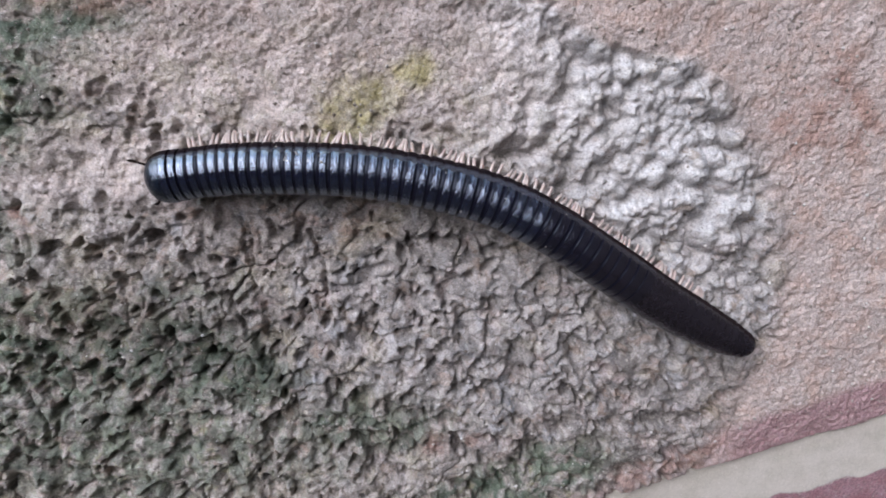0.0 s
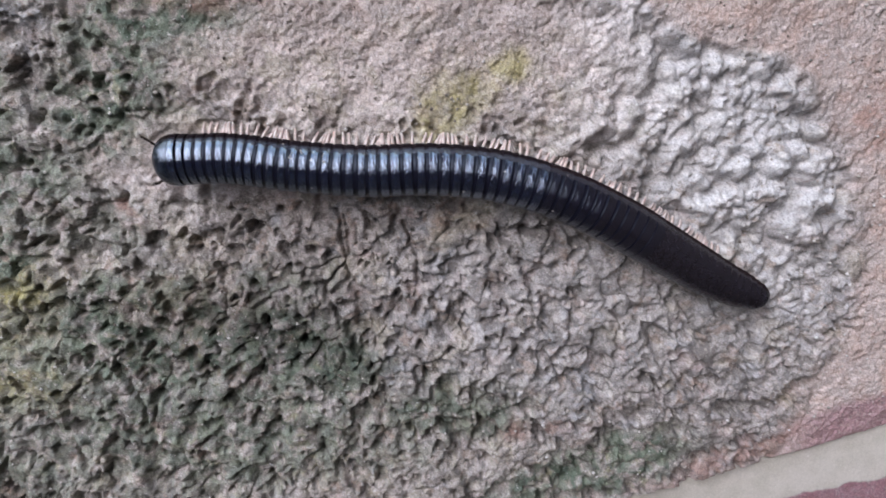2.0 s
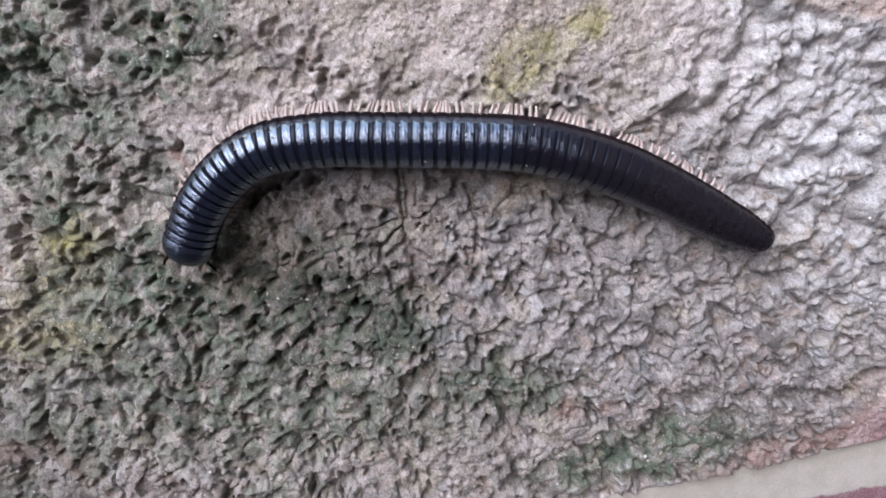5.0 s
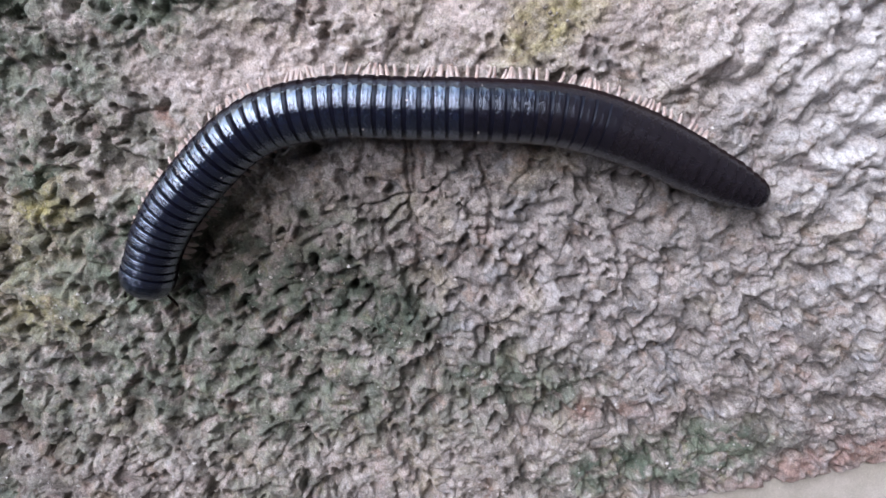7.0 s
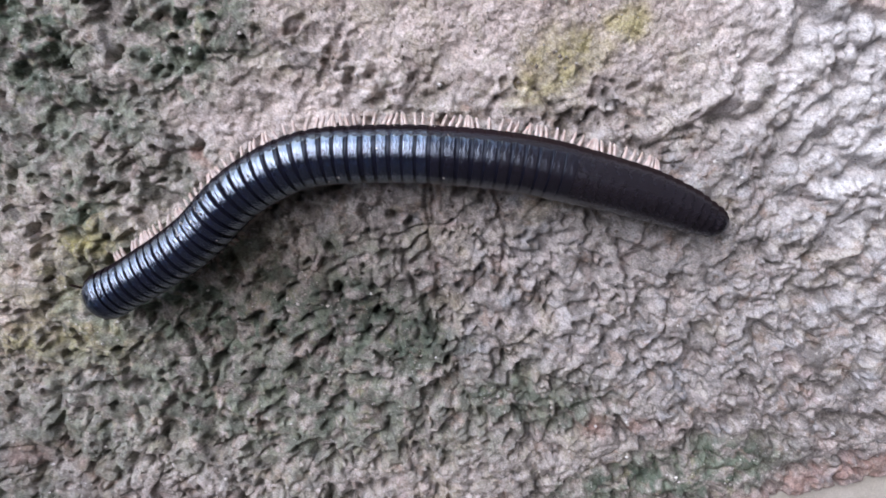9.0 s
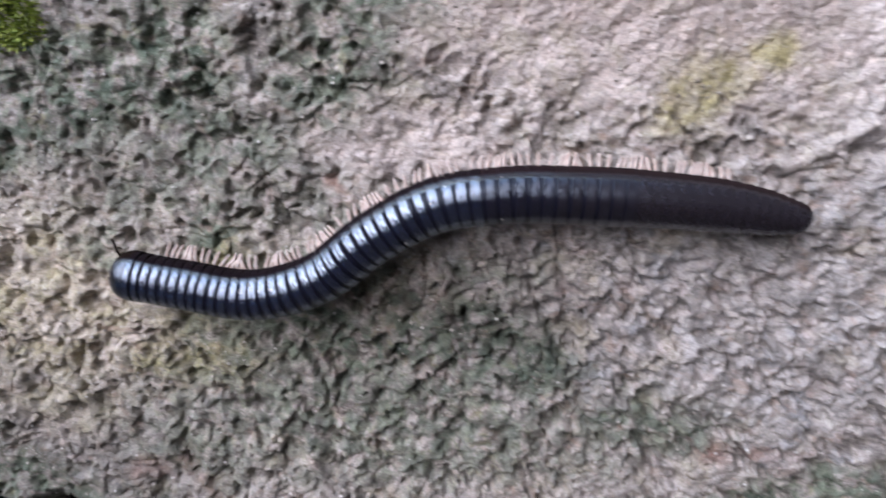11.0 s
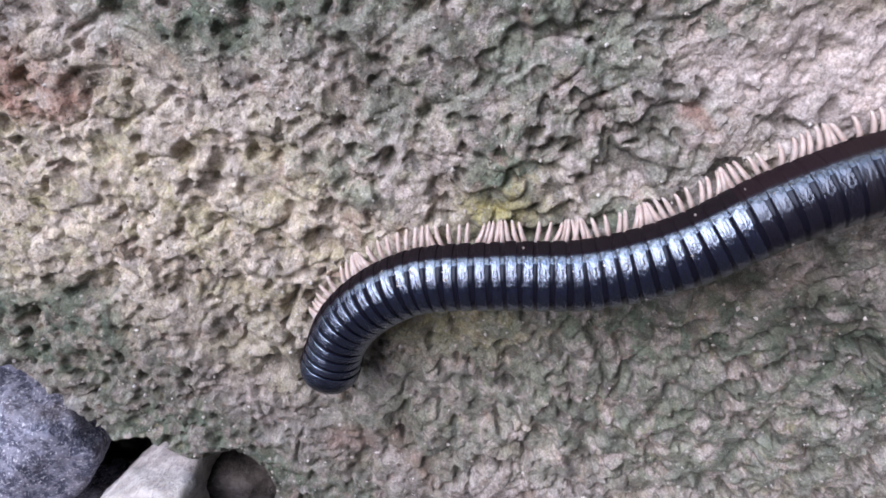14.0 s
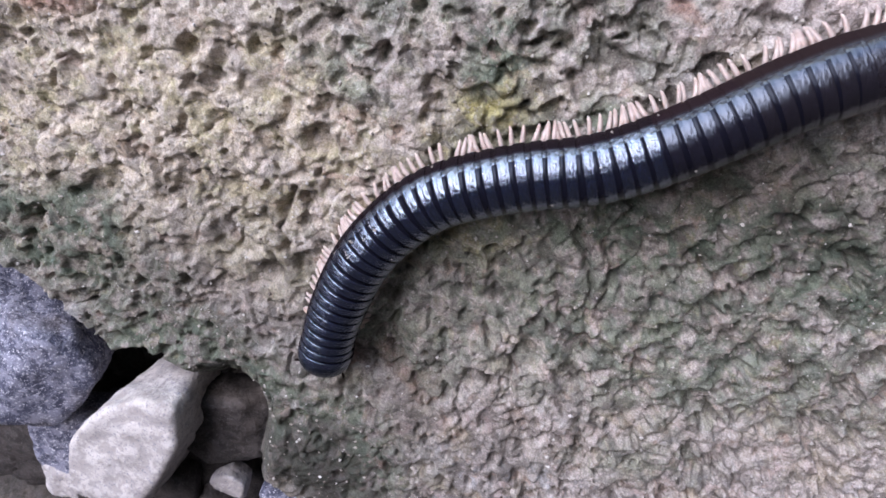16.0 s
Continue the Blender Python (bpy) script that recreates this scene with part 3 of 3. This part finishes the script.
def pebble(rng, size):
    """A tiny angular grain: a bent octahedron."""
    dirs = ((1, 0, 0), (0, 1, 0), (-1, 0, 0), (0, -1, 0), (0, 0, 1), (0, 0, -1))
    pts = [tuple(c * size * (0.6 + 0.6 * rng.rand()) + size * 0.35 * (rng.rand() - 0.5) for c in d) for d in dirs]
    return pts, [(0, 1, 4), (1, 2, 4), (2, 3, 4), (3, 0, 4), (1, 0, 5), (2, 1, 5), (3, 2, 5), (0, 3, 5)]


def loose_grit(count, seed):
    rng = np.random.RandomState(seed)
    px, py = -200 + 320 * rng.rand(count), -150 + 170 * rng.rand(count)
    z = lie_of_ground(px, py)[0]
    keep = (z > -4) & (py > -103 + 0.262 * (px - 27) + 6)
    verts, faces = [], []
    for x, y, h in zip(px[keep], py[keep], z[keep]):
        pts, tris = pebble(rng, 0.16 + 0.34 * rng.rand() ** 3)
        k = len(verts)
        verts += [((x + a) * MM, (y + b) * MM, (h + 0.08 + c) * MM) for a, b, c in pts]
        faces += [tuple(k + i for i in t) for t in tris]
    mesh = bpy.data.meshes.new("loose_grit")
    mesh.from_pydata(verts, [], faces)
    mesh.materials.append(GRIT)
    return tagged(new("loose_grit", mesh), "loose sand grains and grit scattered over the concrete", "grit", kind="stuff")


loose_grit(9000, 19)


# ---- the millipede ----
RINGS, RADIUS, AXIS, ROLL = 60, 4.85, 6.4, -9
POSTURES = []


def posture(t, *points):
    """The line of the body at a time: eleven places from the head to the tail."""
    POSTURES.append((t, np.array(points)))


posture(0, (-42.8, -20.2), (-30.3, -18.7), (-17.7, -18.6), (-5.2, -19.4), (7.2, -21.7), (19.3, -25.3), (30.4, -31.1), (40.9, -38.1), (51.3, -45.2), (62.1, -51.7), (73.2, -57.7))
posture(1, (-51.8, -17.8), (-39.4, -18.7), (-27.0, -19.5), (-14.6, -19.8), (-2.2, -20.6), (9.9, -23.5), (21.3, -28.3), (32.2, -34.2), (42.9, -40.6), (53.7, -46.7), (64.5, -52.9))
posture(2, (-60.4, -18.0), (-47.9, -17.8), (-35.6, -19.4), (-23.2, -20.4), (-10.7, -20.3), (1.6, -21.7), (13.5, -25.3), (24.8, -30.7), (35.5, -37.0), (46.3, -43.3), (57.6, -48.5))
posture(3, (-64.2, -27.0), (-53.4, -20.6), (-41.0, -19.4), (-28.5, -20.9), (-15.9, -21.1), (-3.3, -21.8), (8.8, -24.9), (20.4, -29.9), (31.4, -36.1), (42.2, -42.6), (53.0, -49.0))
posture(4, (-65.1, -38.2), (-59.8, -26.9), (-48.9, -21.6), (-36.4, -21.8), (-23.9, -22.2), (-11.3, -22.2), (1.1, -23.5), (13.0, -27.4), (24.4, -32.5), (35.6, -38.2), (46.9, -43.5))
posture(4.2, (-65.2, -40.5), (-60.5, -28.7), (-50.5, -21.8), (-37.9, -21.7), (-25.2, -22.0), (-12.6, -22.0), (0.0, -23.1), (12.1, -27.0), (23.7, -32.0), (34.9, -37.9), (46.4, -43.2))
posture(6.3, (-73.1, -54.0), (-67.8, -42.8), (-60.7, -32.7), (-50.6, -25.7), (-38.5, -24.0), (-26.1, -23.5), (-13.7, -23.0), (-1.4, -23.8), (10.5, -27.2), (22.1, -31.6), (33.5, -36.3))
posture(7, (-73.3, -57.4), (-69.2, -45.8), (-61.9, -35.8), (-52.8, -27.5), (-41.1, -24.0), (-28.7, -23.5), (-16.3, -23.1), (-3.9, -23.4), (8.1, -26.2), (19.6, -30.8), (31.2, -35.3))
posture(8, (-79.0, -57.7), (-71.7, -47.7), (-64.3, -37.7), (-55.9, -28.5), (-44.3, -24.7), (-31.9, -24.2), (-19.5, -24.1), (-7.1, -25.2), (5.0, -28.2), (16.8, -32.1), (28.0, -37.6))
posture(10.3, (-102.7, -48.8), (-89.9, -48.3), (-77.3, -46.2), (-67.3, -38.5), (-57.9, -29.9), (-45.8, -26.2), (-33.0, -25.4), (-20.2, -25.6), (-7.4, -26.6), (5.2, -28.4), (17.7, -31.1))
posture(11, (-109.3, -44.8), (-96.7, -46.6), (-84.0, -47.9), (-71.9, -44.1), (-62.0, -36.0), (-51.0, -29.4), (-38.5, -26.9), (-25.7, -26.4), (-12.8, -26.5), (-0.0, -27.3), (12.7, -29.2))
posture(12, (-115.9, -50.4), (-104.0, -46.0), (-91.4, -47.6), (-78.3, -47.9), (-67.2, -42.1), (-56.8, -35.1), (-45.9, -29.0), (-33.7, -25.9), (-21.2, -25.5), (-8.7, -26.3), (3.8, -27.5))
posture(13, (-113.9, -63.5), (-108.0, -53.3), (-96.0, -50.1), (-83.5, -49.4), (-71.5, -45.9), (-61.3, -38.7), (-51.0, -31.5), (-39.4, -26.9), (-27.0, -25.5), (-14.4, -25.9), (-1.9, -26.8))
posture(14, (-115.3, -75.5), (-112.2, -63.6), (-103.8, -55.4), (-91.7, -52.0), (-79.5, -49.5), (-68.3, -44.0), (-58.5, -36.1), (-47.8, -29.6), (-35.9, -25.9), (-23.4, -25.4), (-10.8, -26.1))
posture(15, (-112.9, -83.5), (-111.6, -71.3), (-105.9, -61.1), (-95.7, -53.9), (-83.6, -50.8), (-72.0, -46.2), (-62.0, -38.6), (-51.9, -31.2), (-40.3, -26.5), (-27.8, -25.2), (-15.3, -25.8))
posture(16, (-113.6, -92.4), (-111.7, -80.0), (-107.4, -68.3), (-99.5, -58.6), (-88.3, -53.0), (-76.4, -49.1), (-65.6, -42.7), (-55.5, -35.3), (-44.6, -29.2), (-32.4, -26.0), (-19.9, -25.7))


def girth(u):
    """The body's relative radius, from the head (0) to the tail (1)."""
    return float(np.interp(u, [0.0, 0.03, 0.055, 0.10, 0.35, 0.74, 0.87, 0.94, 0.98, 1.0], [0.94, 0.96, 0.925, 0.95, 1.0, 1.04, 0.95, 0.80, 0.60, 0.42]))


def lathe(profile, segments=36, belly=0.86):
    """A hoop along x: rows of place and radius; flattened below."""
    bm = bmesh.new()
    loops = []
    for along, r in profile:
        loop = []
        for k in range(segments):
            a = 2 * math.pi * k / segments
            loop.append(bm.verts.new((along * MM, r * math.cos(a) * MM, max(r * math.sin(a), -belly * r) * MM)))
        loops.append(loop)
    for a, b in zip(loops, loops[1:]):
        for k in range(segments):
            n = (k + 1) % segments
            bm.faces.new((a[k], b[k], b[n], a[n]))
    bm.faces.new(loops[0])
    bm.faces.new(loops[-1][::-1])
    bmesh.ops.recalc_face_normals(bm, faces=bm.faces)
    return bm


def tube(points, radii, segments=6):
    bm = bmesh.new()
    pts = [Vector(p) for p in points]
    loops = []
    for k, p in enumerate(pts):
        way = (pts[min(k + 1, len(pts) - 1)] - pts[max(k - 1, 0)]).normalized()
        side = way.cross(Vector((1, 0, 0.2))).normalized()
        up = way.cross(side)
        loops.append([bm.verts.new((p + (side * math.cos(a) + up * math.sin(a)) * radii[k]) * MM)
                      for a in (2 * math.pi * j / segments for j in range(segments))])
    for a, b in zip(loops, loops[1:]):
        for j in range(segments):
            n = (j + 1) % segments
            bm.faces.new((a[j], a[n], b[n], b[j]))
    bm.faces.new(loops[0][::-1])
    bm.faces.new(loops[-1])
    bmesh.ops.recalc_face_normals(bm, faces=bm.faces)
    return bm


SPANS = np.interp((np.arange(RINGS + 2) + 0.5) / (RINGS + 2), [0, 0.15, 0.35, 0.6, 0.85, 1.0], [1.75, 2.1, 2.6, 2.75, 2.6, 2.0])
SPANS = SPANS * 125.7 / SPANS.sum()
STATIONS = (np.cumsum(SPANS) - 0.5 * SPANS) / 125.7


def ring_mesh(r, p, d, wide):
    """A ring faces +x (forward); its rear rim overlaps the next ring."""
    if wide > 0:
        w = wide
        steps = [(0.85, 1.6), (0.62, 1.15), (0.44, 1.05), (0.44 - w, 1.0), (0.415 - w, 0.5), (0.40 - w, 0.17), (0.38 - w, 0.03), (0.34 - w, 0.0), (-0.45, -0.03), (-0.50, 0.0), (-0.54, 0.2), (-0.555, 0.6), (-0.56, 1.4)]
    else:
        steps = [(0.85, 1.8), (0.62, 1.3), (0.44, 0.95), (0.2, 0.68), (-0.1, 0.35), (-0.42, 0.03), (-0.48, 0.0), (-0.53, 0.12), (-0.55, 0.6), (-0.56, 1.4)]
    return lathe([(a * p, r * (1 - b * d)) for a, b in steps], 44)


def millipede():
    body = tagged(new("millipede"), "glossy black millipede with pale pink legs crawling on concrete", "millipede")
    body.empty_display_size = 0.01
    rings, legs, feelers = [], [], []
    shared = {}
    for i in range(1, RINGS):
        u, p = STATIONS[i + 1], SPANS[i + 1]
        r = RADIUS * girth(u)
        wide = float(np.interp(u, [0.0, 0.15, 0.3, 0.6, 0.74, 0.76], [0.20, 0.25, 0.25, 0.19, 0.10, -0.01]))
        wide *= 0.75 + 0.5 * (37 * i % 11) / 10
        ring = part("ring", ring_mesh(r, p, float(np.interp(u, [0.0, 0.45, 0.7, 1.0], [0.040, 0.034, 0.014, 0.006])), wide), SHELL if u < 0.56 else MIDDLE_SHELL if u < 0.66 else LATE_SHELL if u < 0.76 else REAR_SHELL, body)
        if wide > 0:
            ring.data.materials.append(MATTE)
            # Gaps stay matte only up top, where they break the highlight.
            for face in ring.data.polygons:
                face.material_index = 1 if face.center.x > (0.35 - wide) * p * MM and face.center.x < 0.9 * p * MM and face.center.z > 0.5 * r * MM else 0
        rings.append(ring)
        if i < 4 or i > RINGS - 7:
            continue
        size = round(r / RADIUS, 1)
        for side in (1, -1):
            for pair in (0, 1) if i > 2 else (0,):
                key = (size, side)
                reach = (0.6 + 0.4 * size) * (0.83 if side < 0 else 0.93)
                points = [(0, 0, 0), (0.1, 1.5 * side, 0.25), (0.0, 3.0 * side, -0.1), (-0.1, 3.8 * side, -0.8), (-0.1, 4.25 * side, -1.5), (-0.05, 4.45 * side, -1.95)]
                points = [tuple(c * reach for c in p) for p in points]
                if key not in shared:
                    leg = part("leg", tube(points, [0.38, 0.40, 0.38, 0.33, 0.24, 0.10]), LEG, ring, "pale pinkish-white jointed leg")
                    shared[key] = leg.data
                else:
                    leg = tagged(new("leg", shared[key]), "pale pinkish-white jointed leg")
                    leg.parent = ring
                legs.append((leg, i, pair, side, (0.25 - 0.5 * pair) * p, 0.40 * r * side, -0.86 * r + 0.1))
    rng = np.random.RandomState(4)
    for k in range(40):
        ring = rings[int(6 + 30 * rng.rand()) if k < 22 else int(12 + 4 * rng.rand())]
        r = max(v.co.z for v in ring.data.vertices) / MM
        a = math.radians(90 + ((20 + 75 * rng.rand()) * (-1 if rng.rand() < 0.7 else 1) if k < 22 else 32 + 26 * rng.rand()))
        bm = bmesh.new()
        pts, tris = pebble(rng, 0.10 + 0.16 * rng.rand())
        made = [bm.verts.new(Vector(q) * MM) for q in pts]
        for t in tris:
            bm.faces.new([made[j] for j in t])
        crumb = part("soil_crumb", bm, GRIT, ring, "pale speck of soil", flat=True)
        crumb.location = ((0.6 * rng.rand() - 0.3) * MM, 1.0 * r * math.cos(a) * MM, 1.0 * r * math.sin(a) * MM)
    p = SPANS[0]
    r = RADIUS * girth(0.02)
    dome = [(3.15, 0.10), (3.08, 0.30), (2.85, 0.48), (2.4, 0.67), (1.7, 0.84), (0.9, 0.945), (0.2, 0.99), (-0.6, 1.0), (-1.15, 0.995), (-1.35, 0.975), (-1.4, 0.92)]
    collum = part("collum", lathe([(a, b * r) for a, b in dome]), HEAD_SHELL, body, "smooth rounded black neck shield")
    head = part("head", lathe([(2.6, 0.3), (2.4, 1.2), (2.0, 2.0), (1.2, 2.7), (0.2, 3.1), (-1.2, 3.0)], 28, 0.95), HEAD_SHELL, body, "rounded black head")
    for side in (1, -1):
        feeler = part("antenna", tube([(0, 0, 0), (0.9, 0.5 * side, 0.3), (1.9, 0.7 * side, 0.4), (3.0, 0.7 * side, 0.1), (4.0, 0.5 * side, -0.6), (4.8, 0.1 * side, -1.4)],
                                      [0.26, 0.24, 0.25, 0.24, 0.27, 0.2]), HEAD_SHELL, head, "thin dark jointed antenna")
        feelers.append((feeler, side))
    r = RADIUS * girth(0.985)
    tail = part("tail_segment", lathe([(1.1 * p, 0.95 * r), (0.3 * p, 1.0 * r), (-0.3 * p, 0.93 * r), (-0.8 * p, 0.72 * r), (-1.15 * p, 0.42 * r), (-1.3 * p, 0.1 * r)], 28), REAR_SHELL, body, "blunt black tail plate")
    return body, head, collum, rings, tail, legs, feelers


BODY, HEAD, COLLUM, RING_LIST, TAIL, LEGS, FEELERS = millipede()


def hermite(ts, vs, t):
    """A smooth line in time through vs at ts, with no overshoot in speed at uneven steps."""
    ts, vs = np.asarray(ts, float), np.asarray(vs, float)
    k = int(np.clip(np.searchsorted(ts, t) - 1, 0, len(ts) - 2))

    def slope(n):
        a, b = max(n - 1, 0), min(n + 1, len(ts) - 1)
        return (vs[b] - vs[a]) / (ts[b] - ts[a])

    h = ts[k + 1] - ts[k]
    s = (t - ts[k]) / h
    return ((2 * s**3 - 3 * s**2 + 1) * vs[k] + (s**3 - 2 * s**2 + s) * h * slope(k)
            + (3 * s**2 - 2 * s**3) * vs[k + 1] + (s**3 - s**2) * h * slope(k + 1))


def body_line(t):
    """Places and headings along the body at time t: the head's tip, the rings, the tail."""
    points = hermite([p[0] for p in POSTURES], [p[1] for p in POSTURES], t)
    knots = np.arange(11.0)
    fine = np.array([hermite(knots, points, k) for k in np.linspace(0, 10, 201)])
    far = np.concatenate([[0], np.cumsum(np.hypot(*np.diff(fine, axis=0).T))])

    def at(u):
        return np.array([np.interp(u * far[-1], far, fine[:, c]) for c in (0, 1)])

    out = []
    for i in range(-2, RINGS + 1):
        u = STATIONS[i + 1] if i > -1 else (0.023 if i > -2 else 0.02)
        a, b = at(max(u - 0.02, 0)), at(min(u + 0.02, 1))
        x, y = at(u)
        out.append((x, y, math.degrees(math.atan2(a[1] - b[1], a[0] - b[0]))))
    return out


def motions():
    times = [0.5 * k for k in range(33)]
    lines = {t: body_line(t) for t in times}
    base = {t: np.mean([row[:2] for row in lines[t]], axis=0) for t in times}
    walk(BODY, [(t, pose(base[t][0] * MM, base[t][1] * MM, 0)) for t in times])
    for n, piece in enumerate([HEAD, COLLUM, None, *RING_LIST, TAIL]):
        rows = []
        for t in times if piece else ():
            x, y, turn = lines[t][n]
            if n > 1:
                u = STATIONS[n - 1]
                z = AXIS - RADIUS * 0.9 * max(0.0, 1 - girth(u)) * (1.0 if u > 0.5 else 0.2)
            else:
                z = AXIS - (1.7 if n == 0 else 0.15)
            nod = 1.6 * math.sin(5.3 * n) if 2 < n < 0.7 * RINGS else 0
            rows.append((t, pose((x - base[t][0]) * MM, (y - base[t][1]) * MM, z * MM, ROLL, nod, turn)))
        if piece:
            walk(piece, rows)
    beats = [0.2 * k for k in range(81)]
    for feeler, side in FEELERS:
        walk(feeler, [(t, pose(1.4 * MM, 1.6 * side * MM, 0.3 * MM, 0, 6 * math.sin(4.1 * t + side), side * (38 + 16 * math.sin(2.6 * t + 1.4 * side)))) for t in beats])
    rng = random.Random(11)
    for leg, i, pair, side, x, y, z in LEGS:
        askew, tilt = rng.uniform(-9, 9), rng.uniform(-5, 5)
        rows = []
        for t in beats:
            a = 2 * math.pi * ((2 * i + pair) / 10.0 + t / 0.9 + (0.13 if side > 0 else 0.0))
            swing, lift = 21 * math.sin(a), 14 * max(0.0, math.cos(a))
            rows.append((t, pose(x * MM, y * MM, z * MM, (lift + tilt) * side, 0, (swing + askew) * side)))
        walk(leg, rows)


motions()
